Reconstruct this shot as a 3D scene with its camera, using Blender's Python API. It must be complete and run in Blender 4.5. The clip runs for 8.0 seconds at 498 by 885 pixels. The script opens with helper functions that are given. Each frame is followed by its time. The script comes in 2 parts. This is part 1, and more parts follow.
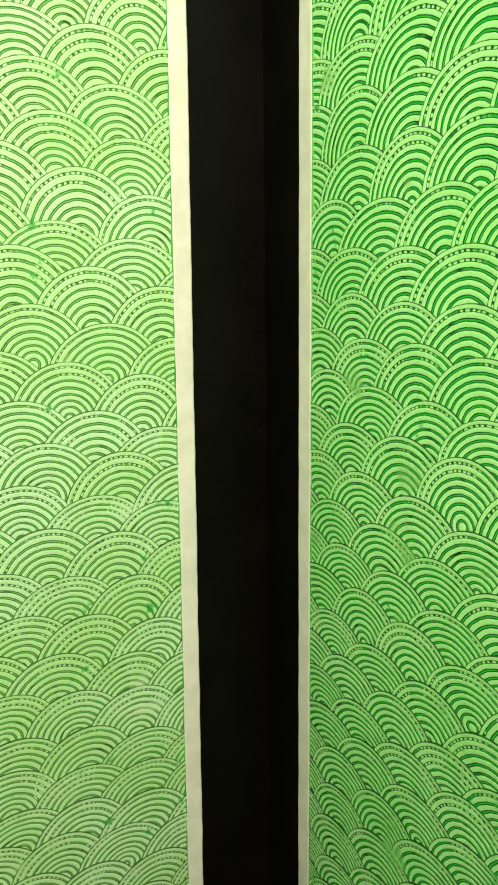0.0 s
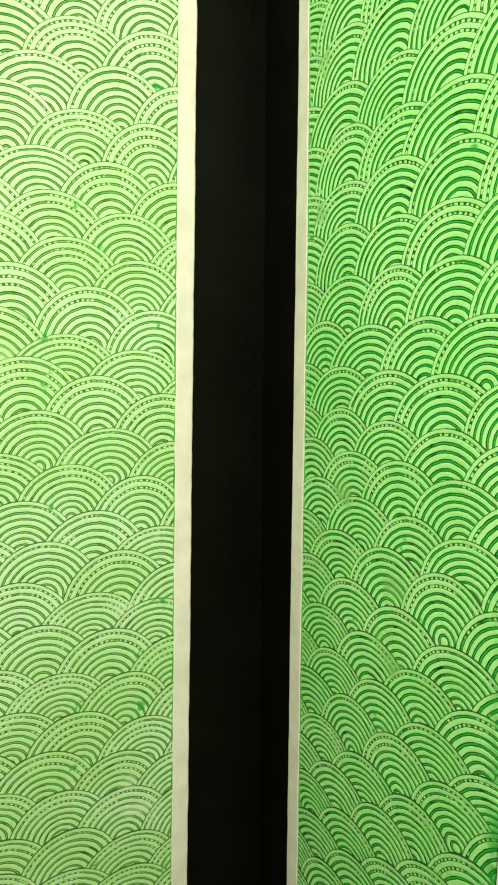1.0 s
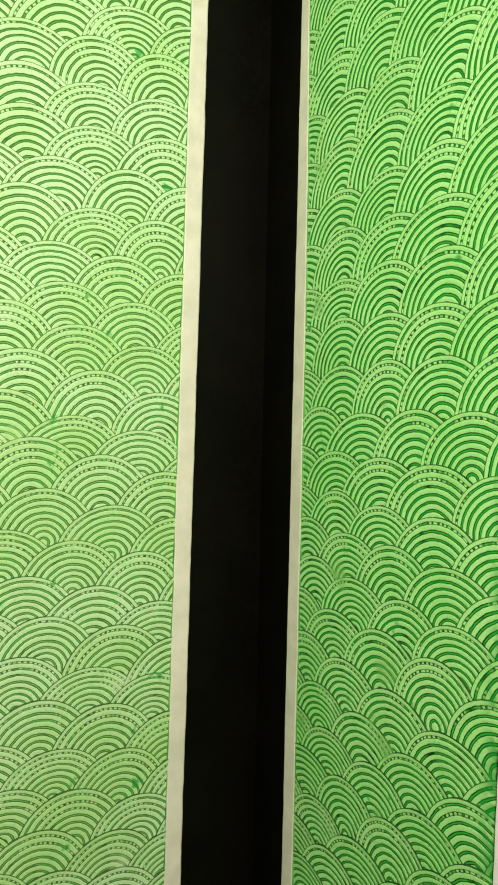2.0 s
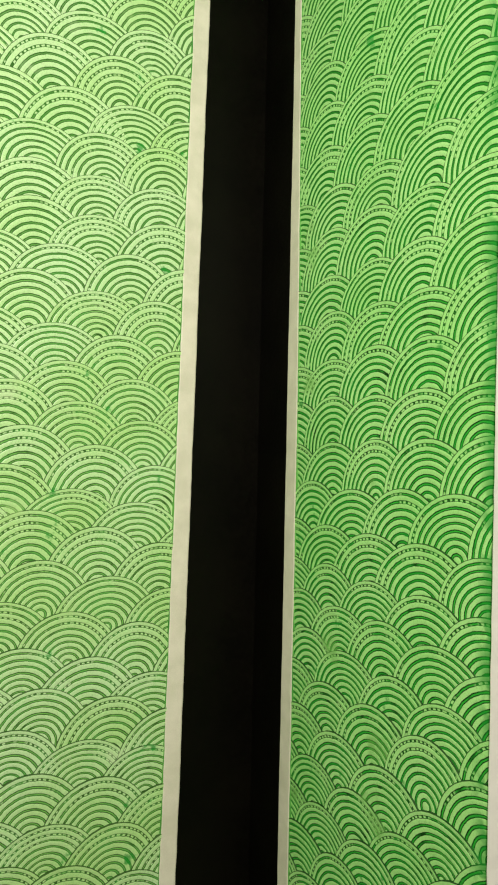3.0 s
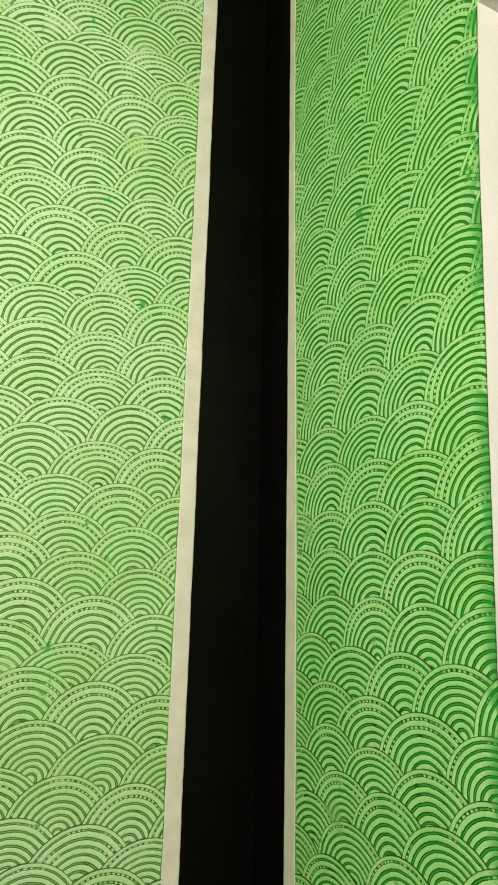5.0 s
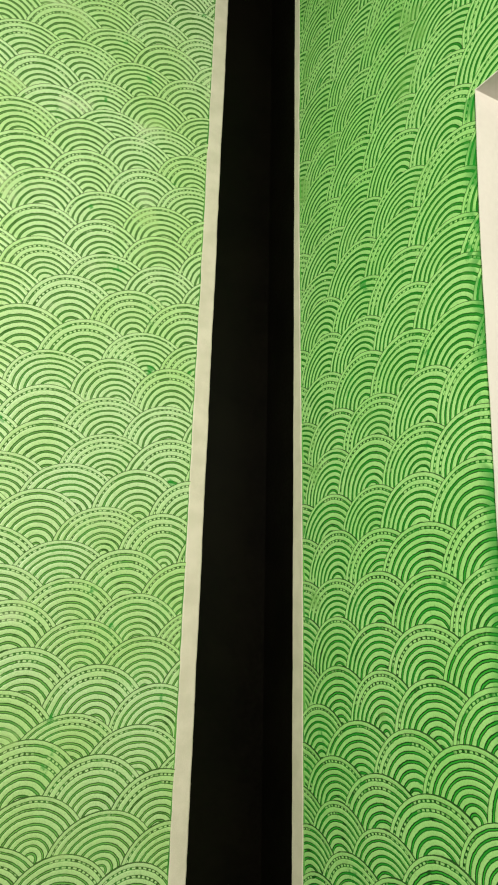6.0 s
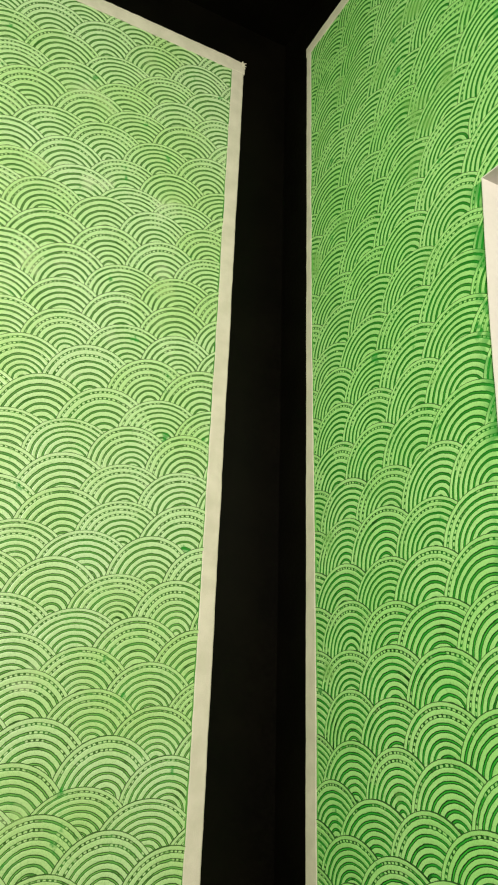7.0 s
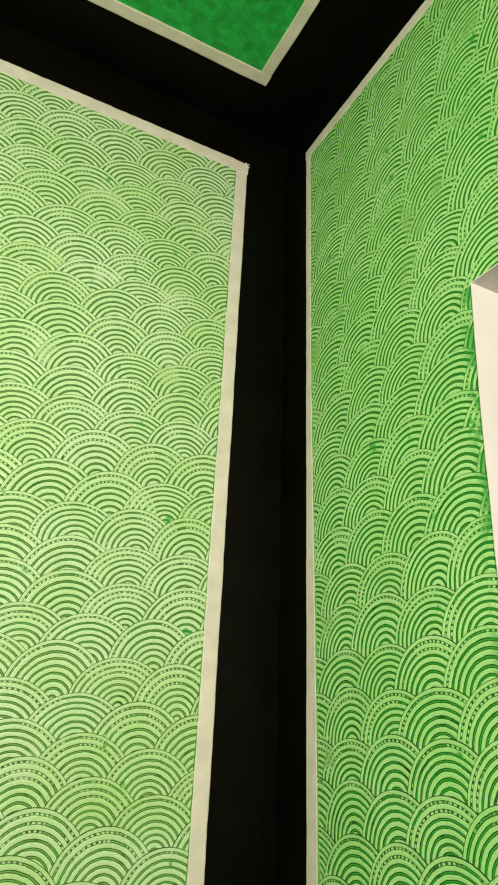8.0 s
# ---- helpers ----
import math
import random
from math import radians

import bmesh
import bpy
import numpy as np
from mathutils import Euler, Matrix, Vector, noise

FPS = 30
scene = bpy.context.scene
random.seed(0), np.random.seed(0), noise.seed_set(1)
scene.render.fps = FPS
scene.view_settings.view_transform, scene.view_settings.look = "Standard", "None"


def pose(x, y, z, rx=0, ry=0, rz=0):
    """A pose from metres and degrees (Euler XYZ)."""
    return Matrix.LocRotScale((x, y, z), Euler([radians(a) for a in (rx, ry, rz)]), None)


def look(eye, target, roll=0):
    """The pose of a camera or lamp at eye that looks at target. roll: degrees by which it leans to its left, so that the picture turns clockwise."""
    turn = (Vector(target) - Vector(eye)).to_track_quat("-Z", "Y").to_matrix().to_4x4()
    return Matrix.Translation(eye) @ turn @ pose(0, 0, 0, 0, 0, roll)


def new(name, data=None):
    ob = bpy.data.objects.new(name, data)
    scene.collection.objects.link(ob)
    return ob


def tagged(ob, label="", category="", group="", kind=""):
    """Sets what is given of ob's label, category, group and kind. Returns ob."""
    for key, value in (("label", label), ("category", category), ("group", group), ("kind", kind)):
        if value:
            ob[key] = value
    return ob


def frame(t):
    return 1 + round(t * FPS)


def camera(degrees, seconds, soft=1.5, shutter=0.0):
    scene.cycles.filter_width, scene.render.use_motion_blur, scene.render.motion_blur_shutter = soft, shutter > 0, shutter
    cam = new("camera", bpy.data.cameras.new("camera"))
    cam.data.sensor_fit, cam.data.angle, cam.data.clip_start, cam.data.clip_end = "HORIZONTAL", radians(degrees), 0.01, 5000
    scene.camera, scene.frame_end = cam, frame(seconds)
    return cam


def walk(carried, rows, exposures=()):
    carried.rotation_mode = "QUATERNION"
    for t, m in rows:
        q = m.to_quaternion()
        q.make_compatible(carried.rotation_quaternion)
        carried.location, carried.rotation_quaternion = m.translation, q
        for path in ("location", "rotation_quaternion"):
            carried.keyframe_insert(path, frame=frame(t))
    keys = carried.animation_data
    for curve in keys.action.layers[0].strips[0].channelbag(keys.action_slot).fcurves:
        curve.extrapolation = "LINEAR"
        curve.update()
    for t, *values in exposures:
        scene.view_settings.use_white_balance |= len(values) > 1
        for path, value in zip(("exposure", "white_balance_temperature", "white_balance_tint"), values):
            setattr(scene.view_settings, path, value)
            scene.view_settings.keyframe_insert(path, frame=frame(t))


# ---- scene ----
cam = camera(40.0, 8.0, soft=2.0)
PATH = [
    (0, (-0.464, -0.775, 1.285), (0.499, 0.922, 0.845), -0.9),
    (0.5, (-0.46, -0.789, 1.302), (0.515, 0.922, 0.952), -0.3),
    (1, (-0.461, -0.807, 1.328), (0.496, 0.935, 1.097), 0.4),
    (1.5, (-0.466, -0.82, 1.344), (0.49, 0.93, 1.201), 0.9),
    (3, (-0.478, -0.859, 1.393), (0.476, 0.897, 1.463), 1.3),
    (3.5, (-0.476, -0.866, 1.405), (0.484, 0.883, 1.548), 1.1),
    (4, (-0.478, -0.867, 1.426), (0.477, 0.877, 1.647), 1.0),
    (4.5, (-0.479, -0.868, 1.444), (0.465, 0.873, 1.726), 1.0),
    (6, (-0.487, -0.876, 1.487), (0.418, 0.844, 1.96), 1.1),
    (6.5, (-0.494, -0.881, 1.496), (0.399, 0.827, 2.028), 1.3),
    (7, (-0.504, -0.889, 1.51), (0.362, 0.809, 2.116), 1.6),
    (7.5, (-0.51, -0.904, 1.519), (0.344, 0.776, 2.188), 1.7),
    (8, (-0.525, -0.919, 1.527), (0.309, 0.722, 2.308), 2.0),
]
EXPOSURES = [(0, 0.65, 6340, 3), (0.8, 0.62, 6350, 5), (1.6, 0.40, 6370, 8), (3, 0.07, 6380, 12), (4.5, -0.03, 6390, 12), (6.5, -0.08, 6500, 14), (8, -0.05, 6560, 15)]
walk(cam, [(t, look(eye, target, roll)) for t, eye, target, roll in PATH], EXPOSURES)

# ---- light: one warm fixed lamp added in place of a carried flash, a closed room for the bounce ----
world = bpy.data.worlds.new("room_world")
world.use_nodes = True
world.node_tree.nodes["Background"].inputs["Color"].default_value = (0.9, 0.95, 1.0, 1)
world.node_tree.nodes["Background"].inputs["Strength"].default_value = 0.02
scene.world = world
# unseen added source behind the camera, no fixture belongs to it
lamp_data = bpy.data.lights.new("stand_in_lamp_light", "AREA")
lamp_data.shape, lamp_data.size = "DISK", 0.22
lamp_data.energy, lamp_data.color = 27.0, (1.0, 0.93, 0.78)
stand_in_lamp = new("stand_in_lamp_light", lamp_data)
stand_in_lamp.matrix_world = look((-0.84, -1.48, 1.96), (-0.42, -0.19, 1.48))


# ---- materials ----
class Nodes:
    """A small writer of node trees."""

    def __init__(self, name, roughness=0.5, specular=0.4):
        self.mat = bpy.data.materials.new(name)
        self.mat.use_nodes = True
        self.tree = self.mat.node_tree
        self.bsdf = self.tree.nodes["Principled BSDF"]
        self.bsdf.inputs["Roughness"].default_value = roughness
        self.bsdf.inputs["Specular IOR Level"].default_value = specular

    def put(self, socket, value):
        if isinstance(value, bpy.types.NodeSocket):
            self.tree.links.new(value, socket)
        elif isinstance(value, tuple) and len(value) == 3 and len(socket.default_value) == 4:
            socket.default_value = (*value, 1)
        else:
            socket.default_value = value

    def math(self, op, a, b=0.0, c=0.0, clamp=False):
        n = self.tree.nodes.new("ShaderNodeMath")
        n.operation, n.use_clamp = op, clamp
        for socket, value in zip(n.inputs, (a, b, c)):
            self.put(socket, value)
        return n.outputs[0]

    def step(self, x, lo, hi, y0=0.0, y1=1.0):
        n = self.tree.nodes.new("ShaderNodeMapRange")
        n.interpolation_type = "SMOOTHSTEP"
        for key, value in (("Value", x), ("From Min", lo), ("From Max", hi), ("To Min", y0), ("To Max", y1)):
            self.put(n.inputs[key], value)
        return n.outputs[0]

    def mix(self, f, a, b):
        n = self.tree.nodes.new("ShaderNodeMix")
        n.data_type = "RGBA"
        self.put(n.inputs["Factor"], f)
        self.put(n.inputs[6], a)
        self.put(n.inputs[7], b)
        return n.outputs[2]

    def noise(self, scale, detail=3.0, vector=None, rough=0.55):
        n = self.tree.nodes.new("ShaderNodeTexNoise")
        n.inputs["Scale"].default_value, n.inputs["Detail"].default_value = scale, detail
        n.inputs["Roughness"].default_value = rough
        self.put(n.inputs["Vector"], vector if vector is not None else self.place())
        return n.outputs[0]

    def place(self):
        n = self.tree.nodes.new("ShaderNodeNewGeometry")
        return n.outputs["Position"]

    def attribute(self, name):
        n = self.tree.nodes.new("ShaderNodeAttribute")
        n.attribute_name = name
        return n.outputs["Fac"]

    def bump(self, height, strength, distance):
        n = self.tree.nodes.new("ShaderNodeBump")
        n.inputs["Strength"].default_value, n.inputs["Distance"].default_value = strength, distance
        self.put(n.inputs["Height"], height)
        self.put(self.bsdf.inputs["Normal"], n.outputs[0])

    def base(self, colour):
        self.put(self.bsdf.inputs["Base Color"], colour)
        return self.mat


def comb_paint(name, pale, leaf, mid, deep, dark, smear_falloff_a, smear_falloff_b, upper_groove, upper_mix_gain, smear_falloff_gain, beads, lip_at):
    """Combed two-tone green plaster paint: pale ridges, deep green glaze in the grooves, some grooves broken into dashes."""
    n = Nodes(name, 0.42, 0.5)
    ring, sweep = n.attribute("comb"), n.attribute("sweep")
    info = n.tree.nodes.new("ShaderNodeObjectInfo")
    rand = info.outputs["Random"]
    wobble = n.math("MULTIPLY", n.math("SUBTRACT", n.noise(110, 2), 0.5), 0.20)
    r = n.math("ADD", ring, wobble)
    phase = n.math("FRACT", r)
    index = n.math("FLOOR", r)
    groove = n.math("MULTIPLY", n.step(phase, lip_at, lip_at + 0.05), n.step(phase, 0.97, 1.0, 1.0, 0.0))
    centre = n.math("MULTIPLY", n.step(phase, lip_at + 0.13, lip_at + 0.18), n.step(phase, 0.84, 0.89, 1.0, 0.0))
    # dashes in the first grooves under the rim
    shift = n.math("ADD", n.math("MULTIPLY", rand, 7.0), n.math("MULTIPLY", n.noise(38, 2), 9.0))
    wave = n.math("SINE", n.math("ADD", n.math("MULTIPLY", sweep, 2 * math.pi / 0.0066), shift))
    bridge = n.step(n.math("ADD", wave, n.math("MULTIPLY", n.math("SUBTRACT", n.noise(150, 2), 0.5), 2.2)), -0.55, 0.15)
    many = n.math("LESS_THAN", index, n.math("MULTIPLY", n.math("FRACT", n.math("MULTIPLY", rand, 13.7)), beads))
    many = n.math("MULTIPLY", many, n.math("LESS_THAN", index, 2.5))
    patch = n.step(n.noise(26, 2), 0.43, 0.53)
    dashed = n.math("MULTIPLY", n.math("MULTIPLY", bridge, many), patch)
    inside = n.math("MULTIPLY", n.step(phase, lip_at + 0.08, lip_at + 0.13), n.step(phase, 0.88, 0.93, 1.0, 0.0))
    groove = n.math("MULTIPLY", groove, n.math("SUBTRACT", 1.0, n.math("MULTIPLY", dashed, n.math("MULTIPLY", inside, 0.97))))
    # worn and smeared stretches, pools of glaze; smears spread more towards the top of the walls
    split = n.tree.nodes.new("ShaderNodeSeparateXYZ")
    n.put(split.inputs[0], n.place())
    upper_smear = n.step(split.outputs["Z"], 1.75, 2.3, 0.0, 0.02 + 0.05 * smear_falloff_gain)
    side = n.math("MULTIPLY", n.math("MULTIPLY", n.math("SUBTRACT", 0.5, n.attribute("turn")), 1.5), upper_smear)
    smear = n.step(n.math("ADD", n.math("ADD", n.noise(13.0, 4), upper_smear), side), 0.61, 0.74, 0.0, smear_falloff_gain)
    pool = n.step(n.noise(30.0, 5), 0.66, 0.72)
    off = n.math("ADD", n.math("ADD", split.outputs["Y"], 0.4305), n.math("MULTIPLY", n.math("SUBTRACT", split.outputs["Z"], 1.0), 0.011))
    stop = n.math("MULTIPLY", n.step(off, 0.004, 0.028, 1.0, 0.0), n.math("MULTIPLY", n.step(n.noise(34, 2), 0.42, 0.54), n.math("LESS_THAN", split.outputs["Z"], 2.02)))
    pool = n.math("MAXIMUM", pool, stop)
    tone = n.math("ADD", n.noise(5.0, 3), n.math("MULTIPLY", n.math("SUBTRACT", n.math("FRACT", n.math("MULTIPLY", rand, 37.3)), 0.5), 0.12))
    grain = n.noise(620, 3)
    ridge = n.mix(n.step(tone, 0.33, 0.68), pale, leaf)
    ridge = n.mix(n.math("MULTIPLY", n.step(grain, 0.48, 0.66), 0.4), ridge, (0.26, 0.60, 0.15))
    # light's change with height painted into ridges and groove centres: darker right, paler left
    height_falloff = n.step(n.math("ADD", split.outputs["Z"], n.math("MULTIPLY", n.math("SUBTRACT", n.noise(9, 3), 0.5), 1.2)), 1.45, 2.2, 0.0, 0.05 + smear_falloff_gain * 0.55)
    ridge = n.mix(height_falloff, ridge, n.mix(0.5, smear_falloff_a, ridge))
    glaze = n.mix(n.math("MULTIPLY", centre, n.step(n.noise(45, 2), 0.24, 0.46)), dark, n.mix(height_falloff, mid, smear_falloff_a))
    glaze = n.mix(n.math("MULTIPLY", n.math("MULTIPLY", many, patch), 0.8), glaze, dark)
    glaze = n.mix(n.step(n.noise(30, 2), 0.46, 0.64, 0.0, 0.45), glaze, deep)
    glaze = n.mix(n.step(grain, 0.54, 0.70, 0.0, 0.25), glaze, (0.09, 0.46, 0.10))
    # the grooves turn to one even, darker tone higher up
    upper_mix = n.step(n.math("ADD", split.outputs["Z"], n.math("MULTIPLY", n.math("SUBTRACT", n.noise(7, 3), 0.5), 0.9)), 1.40, 1.85, 0.0, upper_mix_gain)
    glaze = n.mix(upper_mix, glaze, upper_groove)
    colour = n.mix(groove, ridge, glaze)
    lip = n.step(ring, 0.07, 0.14, 0.95, 0.0)
    colour = n.mix(lip, colour, dark)
    colour = n.mix(smear, colour, n.mix(n.step(tone, 0.4, 0.6), smear_falloff_a, smear_falloff_b))
    colour = n.mix(n.math("MULTIPLY", pool, 0.8), colour, (0.010, 0.30, 0.03))
    cut = n.math("MAXIMUM", groove, lip)
    n.put(n.bsdf.inputs["Roughness"], n.step(cut, 0.0, 1.0, 0.42, 0.55))
    n.put(n.bsdf.inputs["Specular IOR Level"], n.step(cut, 0.0, 1.0, 0.8, 0.12))
    n.bump(n.math("ADD", n.noise(260, 3), n.math("MULTIPLY", grain, 0.4)), 0.25, 0.0006)
    return n.base(colour)


def plain_paint(name, low, high, scale=14.0, roughness=0.55, specular=0.4, relief=0.15, distance=0.0008):
    n = Nodes(name, roughness, specular)
    coarse, fine = n.noise(scale, 4), n.noise(scale * 22, 3)
    blend = n.math("ADD", n.math("MULTIPLY", coarse, 0.7), n.math("MULTIPLY", fine, 0.3))
    n.put(n.bsdf.inputs["Roughness"], n.step(fine, 0.3, 0.7, roughness - 0.06, roughness + 0.08))
    n.bump(n.math("ADD", coarse, n.math("MULTIPLY", fine, 0.5)), relief, distance)
    return n.base(n.mix(n.step(blend, 0.35, 0.65), low, high))


# one combed paint twice: the left wall's sheen is mixed in as paler colours
COMB_LEFT = comb_paint("sheen_tinted_combed_paint", (0.64, 0.89, 0.49), (0.52, 0.82, 0.31), (0.20, 0.50, 0.11), (0.09, 0.36, 0.07),
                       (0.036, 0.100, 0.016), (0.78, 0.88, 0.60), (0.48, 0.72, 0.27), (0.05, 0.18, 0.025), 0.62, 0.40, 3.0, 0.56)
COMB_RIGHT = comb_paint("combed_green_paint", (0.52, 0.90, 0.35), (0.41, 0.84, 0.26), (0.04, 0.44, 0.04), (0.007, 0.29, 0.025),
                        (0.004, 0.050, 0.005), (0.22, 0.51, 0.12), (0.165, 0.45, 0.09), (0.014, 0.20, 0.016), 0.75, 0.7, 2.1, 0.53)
BACKING = plain_paint("green_base_coat", (0.05, 0.27, 0.04), (0.14, 0.42, 0.08), 20, 0.6, 0.2)
CEILING_GREEN = plain_paint("mottled_green_paint", (0.001, 0.38, 0.045), (0.008, 0.62, 0.10), 60, 0.42, 0.35, 1.0, 0.004)
BLACK = plain_paint("black_satin_paint", (0.0018, 0.0016, 0.0009), (0.0036, 0.0031, 0.0017), 9, 0.45, 0.09, 0.2)
WHITE = plain_paint("cream_border_paint", (0.70, 0.66, 0.54), (0.83, 0.77, 0.66), 30, 0.5, 0.35, 0.25)
JAMB = plain_paint("white_plaster", (0.81, 0.79, 0.73), (0.87, 0.85, 0.79), 8, 0.6, 0.3, 0.2)
# green chosen for the unseen walls so that bounced light turns greener
ROOM = plain_paint("bounce_tint_green_paint", (0.24, 0.50, 0.17), (0.31, 0.58, 0.22), 6, 0.7)
FLOOR = plain_paint("floor_screed", (0.20, 0.17, 0.13), (0.28, 0.24, 0.19), 6, 0.6)


# ---- helpers of this scene ----
def part(name, bm, material, parent=None, label=""):
    """Links a bmesh as one mesh object, under a parent if there is one."""
    mesh = bpy.data.meshes.new(name)
    bm.to_mesh(mesh)
    bm.free()
    mesh.materials.append(material)
    ob = new(name, mesh)
    ob.parent = parent
    return tagged(ob, label)


def block(bm, lo, hi):
    """Adds a box between two corners."""
    vs = [bm.verts.new((x, y, z)) for x in (lo[0], hi[0]) for y in (lo[1], hi[1]) for z in (lo[2], hi[2])]
    for q in ((0, 1, 3, 2), (4, 6, 7, 5), (0, 4, 5, 1), (2, 3, 7, 6), (0, 2, 6, 4), (1, 5, 7, 3)):
        bm.faces.new([vs[i] for i in q])
    return bm


def boxes(*pairs):
    bm = bmesh.new()
    for lo, hi in pairs:
        block(bm, lo, hi)
    bmesh.ops.recalc_face_normals(bm, faces=bm.faces)
    return bm


def strip(place, a0, a1, b0, b1, low, high, seed, steps=90, rough=0.0007, sunk=0.0008):
    """A flat strip with slightly uneven hand-cut edges: from a(0) to a(1) along its length, b(0) and b(1) its two edges as
    functions of the length; low and high its back and front. place(a, b, n) gives the point in the room."""
    rng = random.Random(seed)
    bm = bmesh.new()
    rows, e0, e1 = [], 0.0, 0.0
    for i in range(steps + 1):
        a = a0 + (a1 - a0) * i / steps
        e0, e1 = 0.6 * e0 + rng.uniform(-1, 1) * rough, 0.6 * e1 + rng.uniform(-1, 1) * rough
        p, q = b0(a) + e0, b1(a) + e1
        soft = (q - p) * 0.06
        n = high + rng.uniform(-1, 1) * 0.00008
        rows.append([bm.verts.new(place(a, b, m)) for b, m in ((p, low), (p, n - 0.0008), (p + soft, n), (q - soft, n), (q, n - sunk), (q, low))])
    for r, s in zip(rows, rows[1:]):
        for i in range(5):
            bm.faces.new((r[i], r[i + 1], s[i + 1], s[i]))
    bm.faces.new(rows[0])
    bm.faces.new(rows[-1][::-1])
    bmesh.ops.recalc_face_normals(bm, faces=bm.faces)
    return bm


LIP = -0.0008
DEEP_BY = 0.0086  # the black wall lies this far behind the face of the borders


def on_left(u, z, n):
    """Left wall: u along the wall towards the corner (negative), z up, n out of the wall."""
    return Vector((u, DEEP_BY - n, z))


def on_right(u, z, n):
    """Right wall: u is the distance from the corner, negative."""
    return Vector((DEEP_BY - n, u, z))


ROOM_H, ROOM_X, ROOM_Y = 2.6455, -2.6, -3.0
TOP, RIM = 2.553, 0.026
DOOR_TOP, DOOR_FAR, WALL = 2.019, -1.26, 0.30


def rim(door):
    return 0.021 if door else RIM


def jamb_line(z):
    return -0.4305 - 0.011 * (z - 1.0) - 0.004 * min(max((z - 1.8) / 0.2, 0.0), 1.0) ** 2


def left_outer(z):
    return -0.1125 + 0.015 * (z - 0.45)


def left_inner(z):
    return left_outer(z) - 0.0238


def right_outer(z):
    return -0.080 - 0.0008 * (z - 1.5)


def right_inner(z):
    k = min(max((z - 1.4) / 0.75, 0.0), 1.0)
    return -0.1055 + 0.0105 * k * k * (3 - 2 * k)


# ---- structure ----
floor = tagged(part("floor", boxes(((ROOM_X - WALL, ROOM_Y - WALL, -0.1), (1.9, WALL, 0))), FLOOR), "plain worn brown screed floor of the room", "floor", kind="structure")
wall_north = tagged(part("wall_north", boxes(((ROOM_X - WALL, DEEP_BY, 0), (DEEP_BY, WALL, ROOM_H))), BLACK), "black satin painted wall with a combed green panel", "wall", kind="structure")


def door_wall():
    """The right wall with its doorway; the doorway's far jamb leans a little out of plumb."""
    bm = boxes(((DEEP_BY, ROOM_Y - WALL, 0), (WALL, DOOR_FAR, ROOM_H)), ((DEEP_BY, DOOR_FAR, DOOR_TOP + 0.012), (WALL, WALL, ROOM_H)))
    lo, hi = jamb_line(0) + 0.012, jamb_line(DOOR_TOP) + 0.012
    pts = [(lo, 0), (hi, DOOR_TOP + 0.012), (WALL, DOOR_TOP + 0.012), (WALL, 0)]
    near, far = [bm.verts.new((DEEP_BY, y, z)) for y, z in pts], [bm.verts.new((WALL, y, z)) for y, z in pts]
    bm.faces.new(near)
    bm.faces.new(far[::-1])
    for i in range(4):
        bm.faces.new((near[i], far[i], far[(i + 1) % 4], near[(i + 1) % 4]))
    bmesh.ops.recalc_face_normals(bm, faces=bm.faces)
    return bm


wall_east = tagged(part("wall_east", door_wall(), BLACK), "black satin painted wall with a combed green panel and a doorway", "wall", kind="structure")
# two unseen walls, added to close the room and colour its bounce
wall_south = tagged(part("wall_south", boxes(((ROOM_X - WALL, ROOM_Y - WALL, 0), (0, ROOM_Y, ROOM_H))), ROOM), "plain unseen wall added to close the room, green to tint the bounced light", "wall", kind="structure")
wall_west = tagged(part("wall_west", boxes(((ROOM_X - WALL, ROOM_Y, 0), (ROOM_X, 0, ROOM_H))), ROOM), "plain unseen wall added to close the room, green to tint the bounced light", "wall", kind="structure")
ceiling = tagged(part("ceiling", boxes(((ROOM_X - WALL, ROOM_Y - WALL, ROOM_H), (1.9, WALL, ROOM_H + 0.15))), BLACK), "black painted ceiling with a bordered green panel", "ceiling", kind="structure")
passage = boxes(((WALL, -0.02, 0), (1.8, 0.1, ROOM_H)), ((WALL, -1.9, 0), (1.8, -1.8, ROOM_H)), ((1.8, -1.9, 0), (1.9, 0.1, ROOM_H)))
wall_passage = tagged(part("wall_passage", passage, JAMB), "white plastered walls of the passage beyond the doorway", "wall", kind="structure")


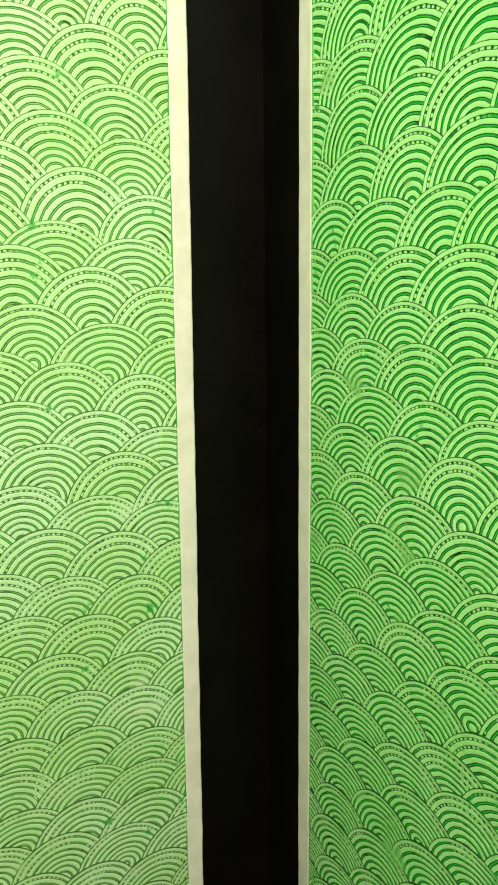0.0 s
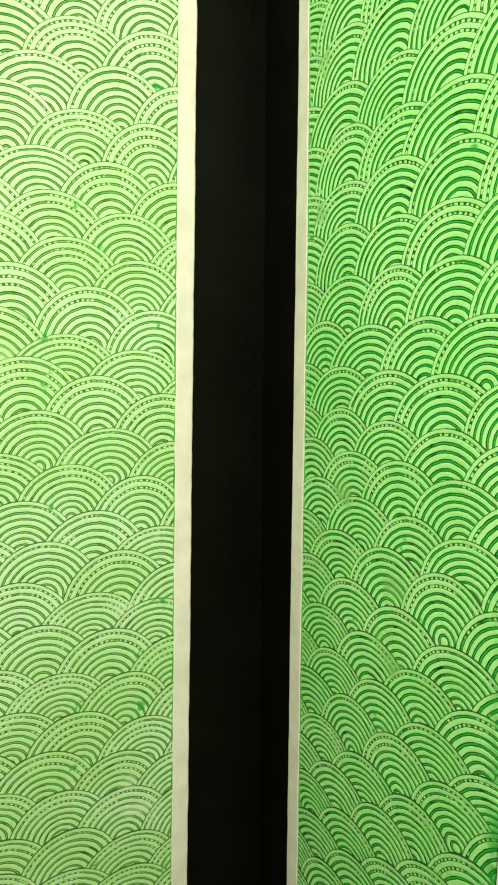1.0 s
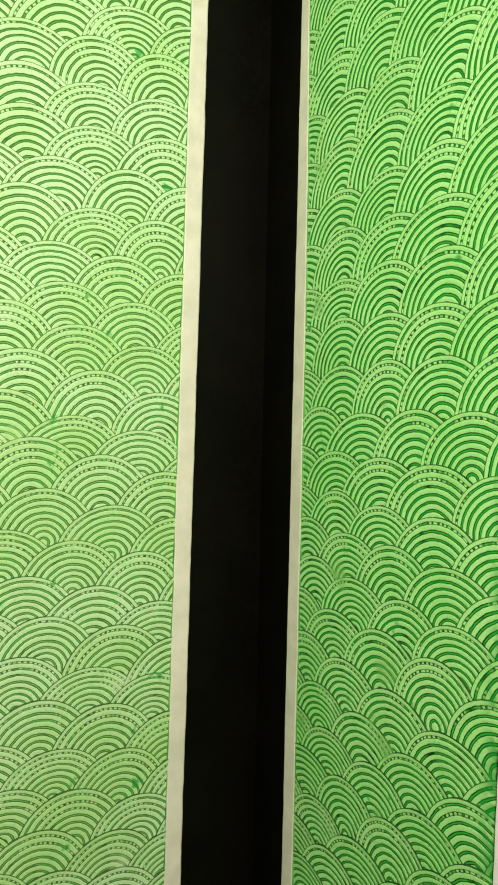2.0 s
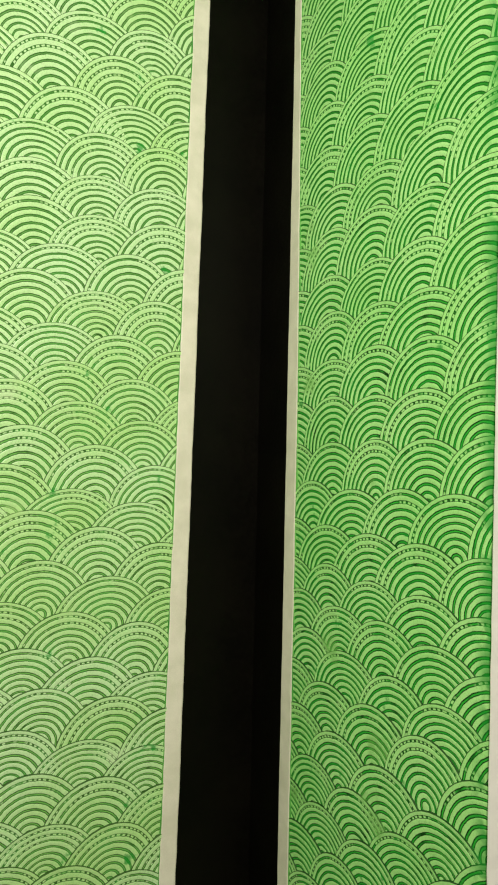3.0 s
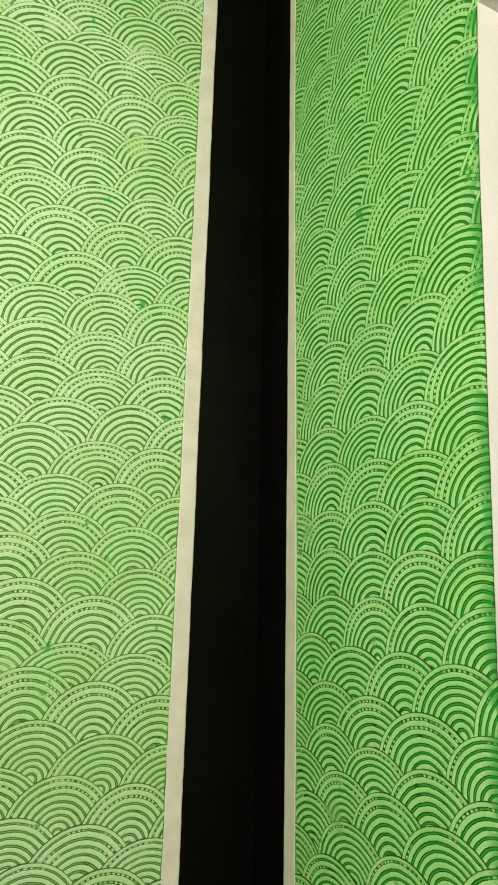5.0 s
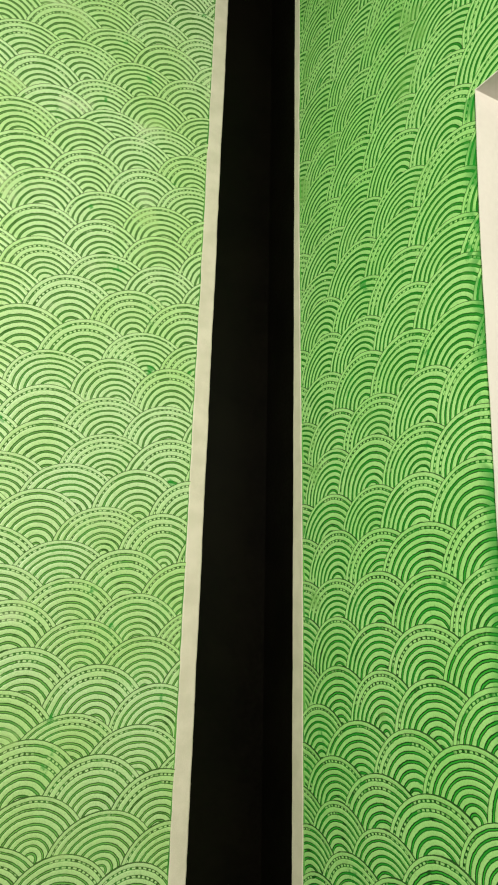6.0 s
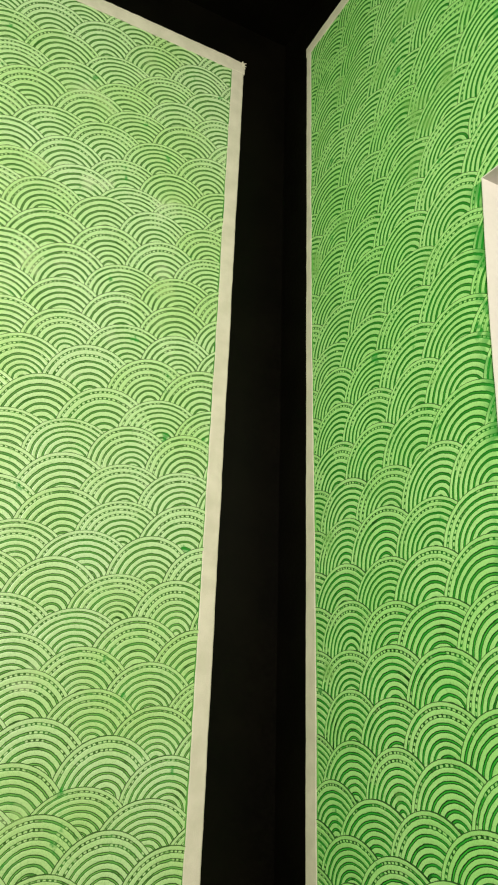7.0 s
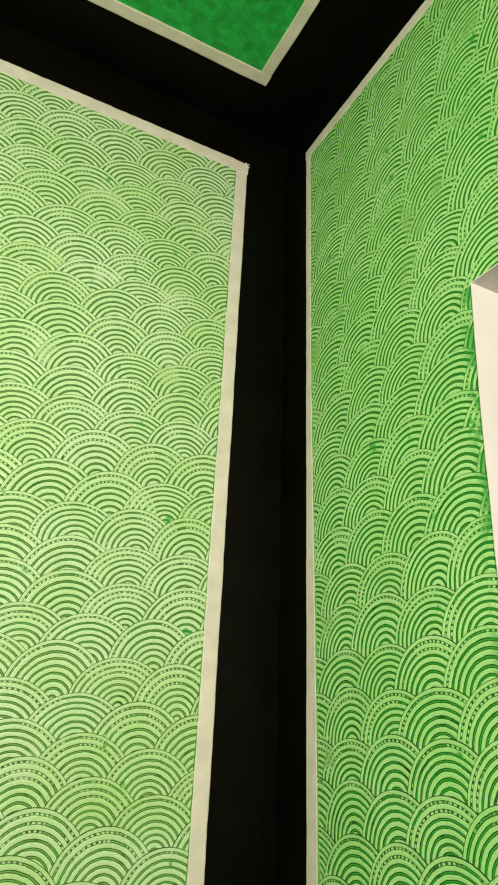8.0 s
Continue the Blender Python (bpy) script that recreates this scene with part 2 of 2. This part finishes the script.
def lining():
    """White plaster lining of the doorway: two jambs and the soffit, with slightly rounded front edges."""
    made = []
    for name in ("jamb", "soffit", "jamb"):
        bm = bmesh.new()
        if name == "soffit":
            block(bm, (DEEP_BY - 0.0005, DOOR_FAR + 0.012, DOOR_TOP), (WALL, jamb_line(DOOR_TOP), DOOR_TOP + 0.012))
            block(bm, (LIP, DOOR_FAR + 0.012, DOOR_TOP), (DEEP_BY - 0.0006, jamb_line(DOOR_TOP) + 0.0013, DOOR_TOP + 0.0013))
        elif not made:
            steps = 160
            rng = random.Random(5)
            rows = []
            for i in range(steps + 1):
                z = DOOR_TOP * i / steps
                y = jamb_line(z) + rng.uniform(-1, 1) * 0.0003
                rows.append([bm.verts.new(p) for p in ((WALL, y + 0.011, z), (WALL, y, z), (LIP, y, z), (LIP, y + 0.0013, z), (DEEP_BY - 0.0005, y + 0.0013, z), (DEEP_BY - 0.0005, y + 0.011, z))])
            for r, s in zip(rows, rows[1:]):
                for k in range(6):
                    bm.faces.new((r[k], r[(k + 1) % 6], s[(k + 1) % 6], s[k]))
            bm.faces.new(rows[0])
            bm.faces.new(rows[-1][::-1])
        else:
            block(bm, (DEEP_BY - 0.0005, DOOR_FAR, 0), (WALL, DOOR_FAR + 0.012, DOOR_TOP))
        bmesh.ops.recalc_face_normals(bm, faces=bm.faces)
        made.append((name, bm))
    return made


doorway = tagged(new("door_1"), "open doorway lined with smooth white plaster", "doorway", kind="structure")
for name, bm in lining():
    part(name, bm, JAMB, doorway)

# ---- borders and backing of the two wall panels ----
LEFT_END, RIGHT_END, FOOT = -1.05, -1.30, 0.42


def panel(place, inner, outer, end, label, door=False):
    """The green base coat of one wall panel and its cream border strips. Returns the base coat."""
    bm = bmesh.new()
    head = DOOR_TOP + 0.0013
    steps = [FOOT + (head - FOOT) * i / 40 for i in range(41)] + [head + (TOP - 0.01 - head) * i / 16 for i in range(17)]
    grid = []
    for i, z in enumerate(steps):
        stop = jamb_line(z) + 0.0015 if door and i < 41 else end
        grid.append([bm.verts.new(place(u, z, n)) for u, n in ((stop, 0.0), (stop, 0.0005), (inner(z) - 0.003, 0.0005), (inner(z) - 0.0006, 0.0064), (inner(z) + 0.003, 0.0064))])
    for r, s in zip(grid, grid[1:]):
        for k in range(4):
            bm.faces.new((r[k], r[k + 1], s[k + 1], s[k]))
    bmesh.ops.recalc_face_normals(bm, faces=bm.faces)
    base = tagged(part("plaster_mural", bm, BACKING), label, "mural")
    upright = strip(lambda a, b, n: place(b, a, n), FOOT - RIM, TOP - rim(door) + 0.0004, outer, inner, 0.0, 0.0072, 11, 220, 0.0004, 0.0006)
    # ragged bits of plaster left at the mitre
    rng = random.Random(31)
    for _ in range(0 if door else 9):
        spot = place(outer(TOP) + rng.uniform(-0.004, 0.003), TOP - rng.uniform(-0.002, 0.020), 0.0072)
        bmesh.ops.create_icosphere(upright, subdivisions=1, radius=rng.uniform(0.0012, 0.0028), matrix=Matrix.Translation(spot))
    part("border_strip", upright, WHITE, base, "cream painted border strip, hand cut")
    top = strip(place, end - RIM, outer(TOP) + 0.001, lambda a: TOP - rim(door), lambda a: TOP, 0.0, 0.0072, 12, 240, 0.0005)
    part("border_strip", top, WHITE, base, "cream painted border strip, hand cut")
    foot_end = jamb_line(FOOT) if door else end
    foot = strip(place, foot_end, inner(FOOT) - 0.0005, lambda a: FOOT - RIM, lambda a: FOOT, 0.0, 0.0072, 13, 40)
    part("border_strip", foot, WHITE, base, "cream painted border strip, hand cut")
    return base


left_panel = panel(on_left, left_inner, left_outer, LEFT_END, "green plaster panel combed into overlapping wave arches, sheen painted in as a paler tint, cream border")
right_panel = panel(on_right, right_inner, right_outer, RIGHT_END, "green combed wave plaster panel cut round the white doorway", door=True)

# ---- ceiling panel ----
CX, CY = -0.103, -0.105


def on_ceiling_x(a, b, n):
    return Vector((a, b, ROOM_H - n))


def on_ceiling_y(a, b, n):
    return Vector((b, a, ROOM_H - n))


def mottled_sheet(x0, x1, y0, y1):
    """A trowelled sheet with a lightly uneven face."""
    bm = bmesh.new()
    nx, ny = 70, 80
    vs = []
    for i in range(nx + 1):
        x = x0 + (x1 - x0) * (i / nx) ** 1.6
        col = []
        for j in range(ny + 1):
            y = y0 + (y1 - y0) * (j / ny) ** 1.6
            col.append(bm.verts.new((x, y, ROOM_H - 0.004 - 0.0012 * noise.noise((x * 22, y * 22, 1.0)) - 0.0009 * noise.noise((x * 60, y * 110, 4.0)))))
        vs.append(col)
    for i in range(nx):
        for j in range(ny):
            bm.faces.new((vs[i][j], vs[i + 1][j], vs[i + 1][j + 1], vs[i][j + 1]))
    for f in bm.faces:
        f.smooth = True
    return bm


ceiling_panel = tagged(part("ceiling_panel", mottled_sheet(CX - 0.02, -2.4, CY - 0.02, -2.8), CEILING_GREEN), "deep green mottled ceiling panel with a cream border", "ceiling panel")
part("border_strip", strip(on_ceiling_x, -2.4, CX, lambda a: CY - 0.023, lambda a: CY, 0.0, 0.0064, 21), WHITE, ceiling_panel, "cream painted border strip")
part("border_strip", strip(on_ceiling_y, -2.8, CY - 0.0235, lambda a: CX - 0.021, lambda a: CX, 0.0, 0.0064, 22), WHITE, ceiling_panel, "cream painted border strip")

# ---- combed wave arches ----
TILT_UP, TILT_SIDE, RELIEF = 0.042, 0.011, 0.00045


def arch_mesh(bm, radius, wide, rings, seed, coarse=False):
    """One wave arch in its own plane (h, v, n), pulled with a toothed comb round its centre: concentric ridges from the rim inwards.
    The rim falls back to the wall. Layers comb and sweep hold the ridge count from the rim and the length along it."""
    rng = random.Random(seed)
    comb, sweep, turn = (bm.verts.layers.float[key] for key in ("comb", "sweep", "turn"))
    turns = 20 if coarse else 38
    squash, lean, ripple = rng.uniform(0.93, 1.05), rng.uniform(-0.12, 0.12), [rng.uniform(-1, 1) for _ in range(6)]
    gaps = [0.0]
    for _ in range(rings):
        gaps.append(gaps[-1] + rng.uniform(0.9, 1.1))
    gaps = [g / gaps[-1] for g in gaps]
    profile = ((0.02, -0.0002), (0.12, 0.0), (0.57, 0.0), (0.68, -0.9), (0.92, -0.9)) if not coarse else ((0.1, 0.0), (0.5, 0.0), (0.75, -0.9))
    lines = [(0.0, -0.6)] + [(k + p, d) for k in range(rings) for p, d in profile]
    lines = [(-0.001, None)] + lines
    made = []
    for c, d in lines:
        k = min(max(int(c), 0), rings - 1)
        f = 1 - 0.93 * (gaps[k] + (gaps[k + 1] - gaps[k]) * (c - k))
        row = []
        for i in range(turns + 1):
            ang = radians(-75 + 330 * i / turns)
            r = radius * f * (1 + 0.012 * ripple[0] * math.sin(2 * ang + ripple[1] * 3) + 0.009 * ripple[2] * math.sin(3 * ang + 5 * ripple[3]))
            h, v = r * math.cos(ang) * wide * (2 - squash) + lean * 0.2 * r * math.sin(ang), r * math.sin(ang) * squash
            n = -0.0035 if d is None else RELIEF * d + 0.00002 * math.sin(7 * ang + 9 * ripple[4] + k)
            vert = bm.verts.new((h, v, n))
            vert[comb], vert[sweep] = max(c, 0.0), (ang + 3) * radius * (1 - (k + 0.78) / rings)
            vert[turn] = i / turns
            row.append(vert)
        made.append(row)
    for a, b in zip(made, made[1:]):
        for i in range(turns):
            bm.faces.new((a[i], a[i + 1], b[i + 1], b[i])).smooth = True
    core = []
    for vert in made[-1]:
        v = bm.verts.new((vert.co.x * 0.7, vert.co.y * 0.7, RELIEF * -0.1))
        v[comb], v[sweep], v[turn] = rings + 0.2, vert[sweep], vert[turn]
        core.append(v)
    for i in range(turns):
        bm.faces.new((made[-1][i], made[-1][i + 1], core[i + 1], core[i])).smooth = True
    bm.faces.new(core).smooth = True


def arch_bm():
    bm = bmesh.new()
    bm.verts.layers.float.new("comb")
    bm.verts.layers.float.new("sweep")
    bm.verts.layers.float.new("turn")
    return bm


def arch_turn(place, u, z, n, roll, side):
    """The pose of an arch whose crest plane leans out at the top and falls back towards its right."""
    o = place(u, z, n)
    right = place(1, 0, 0) - place(0, 0, 0)
    if place is on_right:
        right = -right
    up, out = Vector((0, 0, 1)), place(0, 0, 1) - place(0, 0, 0)
    a, b = right - out * side, up + out * TILT_UP
    a.normalize()
    c = a.cross(b).normalized()
    b = c.cross(a)
    m = Matrix((a, b, c)).transposed().to_4x4()
    return Matrix.Translation(o) @ m @ Matrix.Rotation(roll, 4, "Z")


def trim_arch(bm, m, place, inner, door):
    """Cuts an arch, posed by m, off at the panel's edges and at the doorway. Leaves it in its own frame."""
    back = m.inverted()
    u_of = (lambda p: p.x) if place is on_left else (lambda p: p.y)
    axis = place(1, 0, 0)
    z0 = m.translation.z
    slope = inner(z0 + 0.05) - inner(z0 - 0.05)
    cuts = [(place(inner(z0) + 0.0008, z0, 0), axis - Vector((0, 0, slope * 10))), (Vector((0, 0, TOP - rim(door))), Vector((0, 0, 1))), (Vector((0, 0, FOOT)), Vector((0, 0, 1)))]
    if door:
        lean = (jamb_line(z0 + 0.05) - jamb_line(z0 - 0.05)) * 10
        cuts += [(place(jamb_line(z0) + 0.0018, z0, 0), axis - Vector((0, 0, lean))), (Vector((0, 0, DOOR_TOP + 0.0013)), Vector((0, 0, 1)))]
    turn = back.to_3x3()
    for co, no in cuts:
        bmesh.ops.bisect_plane(bm, geom=bm.verts[:] + bm.edges[:] + bm.faces[:], dist=1e-6, plane_co=back @ co, plane_no=turn @ no)
    gone = []
    for f in bm.faces:
        p = m @ f.calc_center_median()
        u = u_of(p)
        hole = door and u < jamb_line(p.z) + 0.0018 and p.z < DOOR_TOP + 0.0013
        if u > inner(p.z) + 0.0008 or p.z > TOP - rim(door) or p.z < FOOT or hole:
            gone.append(f)
    bmesh.ops.delete(bm, geom=gone, context="FACES")
    return bm


def arches(panel_ob, paint, place, inner, rows, pitch, spread, radius, wide, rings, slope, seed, door, far):
    """Rows of wave arches from the foot of a panel to its top. rows: height and phase of each row where u = spread."""
    rng = random.Random(seed)
    shared = []
    for k in range(7):
        bm = arch_bm()
        arch_mesh(bm, radius * (0.93 + 0.023 * k), wide, rings, seed + k)
        mesh = bpy.data.meshes.new("scallop")
        bm.to_mesh(mesh)
        bm.free()
        mesh.materials.append(paint)
        shared.append((mesh, radius * (0.93 + 0.023 * k), seed + k))
    rest = arch_bm()
    for z_row, phase in rows:
        first = phase + pitch * math.ceil((0.04 - phase) / pitch)
        u = first
        while u > far - pitch:
            uu, zz = u + rng.uniform(-1, 1) * 0.004, z_row + slope(z_row) * (u - spread) + rng.uniform(-1, 1) * 0.0022
            mesh, rad, key = shared[rng.randrange(7)]
            roll = radians(rng.uniform(-13, 13))
            m = arch_turn(place, uu, zz - rad, 0.0039, roll, TILT_SIDE - 0.025 * abs(slope(z_row)))
            u -= pitch
            reach = rad * wide * 1.15
            if uu > inner(zz) + reach:
                continue
            if door and zz < DOOR_TOP and uu + reach < jamb_line(zz):
                continue
            seen = uu > -0.66
            near = uu + reach > inner(zz) or zz > TOP - RIM - 0.012 or zz - 1.7 * rad < FOOT or (door and zz - 1.7 * rad < DOOR_TOP + 0.01 and uu - reach < jamb_line(zz - rad) + 0.003)
            if not near and seen:
                ob = new("scallop", mesh)
            else:
                bm = arch_bm()
                arch_mesh(bm, rad, wide, rings, key, coarse=not seen)
                if near:
                    trim_arch(bm, m, place, inner, door)
                if not bm.faces:
                    bm.free()
                    continue
                if not seen:
                    bm.transform(m)
                    tmp = bpy.data.meshes.new("scallop_rest")
                    bm.to_mesh(tmp)
                    bm.free()
                    rest.from_mesh(tmp)
                    bpy.data.meshes.remove(tmp)
                    continue
                own = bpy.data.meshes.new("scallop")
                bm.to_mesh(own)
                bm.free()
                own.materials.append(paint)
                ob = new("scallop", own)
            ob.matrix_world = m
            ob.parent = panel_ob
    more = part("scallop_field", rest, paint, panel_ob)
    tagged(more, kind="stuff")


LEFT_ROWS = [
    (0.415, -0.17), (0.462, -0.21), (0.514, -0.188), (0.569, -0.229), (0.614, -0.194), (0.669, -0.194), (0.717, -0.190), (0.776, -0.197),
    (0.824, -0.213), (0.877, -0.167), (0.932, -0.195), (0.987, -0.216), (1.039, -0.240), (1.090, -0.207), (1.139, -0.232), (1.193, -0.170),
    (1.247, -0.211), (1.304, -0.225), (1.351, -0.174), (1.405, -0.234), (1.460, -0.168), (1.510, -0.183), (1.559, -0.200), (1.615, -0.236),
    (1.665, -0.193), (1.717, -0.230), (1.769, -0.234), (1.820, -0.229), (1.871, -0.188), (1.927, -0.215), (1.978, -0.162), (2.023, -0.173),
    (2.076, -0.174), (2.127, -0.205), (2.178, -0.213), (2.215, -0.172), (2.261, -0.189), (2.313, -0.219), (2.361, -0.169), (2.406, -0.194),
    (2.453, -0.213), (2.505, -0.237), (2.553, -0.19), (2.6, -0.22),
]
RIGHT_ROWS = [
    (0.44, -0.24), (0.49, -0.25), (0.544, -0.266), (0.599, -0.257), (0.651, -0.258), (0.706, -0.259), (0.757, -0.229), (0.803, -0.217),
    (0.846, -0.270), (0.890, -0.241), (0.943, -0.210), (0.986, -0.261), (1.035, -0.240), (1.084, -0.290), (1.138, -0.267), (1.183, -0.219),
    (1.233, -0.284), (1.276, -0.264), (1.326, -0.262), (1.377, -0.227), (1.427, -0.265), (1.479, -0.261), (1.531, -0.262), (1.584, -0.262),
    (1.632, -0.252), (1.688, -0.252), (1.742, -0.263), (1.797, -0.240), (1.848, -0.239), (1.899, -0.236),
]
RIGHT_ROWS += [(1.899 + 0.0508 * k, -0.238 + 0.008 * math.sin(2.1 * k)) for k in range(1, 15)]


def left_slope(z):
    return -0.26 * min(max((1.75 - z) / 0.35, 0.0), 1.0)


def right_slope(z):
    return 0.10 * min(max((1.4 - z) / 0.3, 0.0), 1.0)


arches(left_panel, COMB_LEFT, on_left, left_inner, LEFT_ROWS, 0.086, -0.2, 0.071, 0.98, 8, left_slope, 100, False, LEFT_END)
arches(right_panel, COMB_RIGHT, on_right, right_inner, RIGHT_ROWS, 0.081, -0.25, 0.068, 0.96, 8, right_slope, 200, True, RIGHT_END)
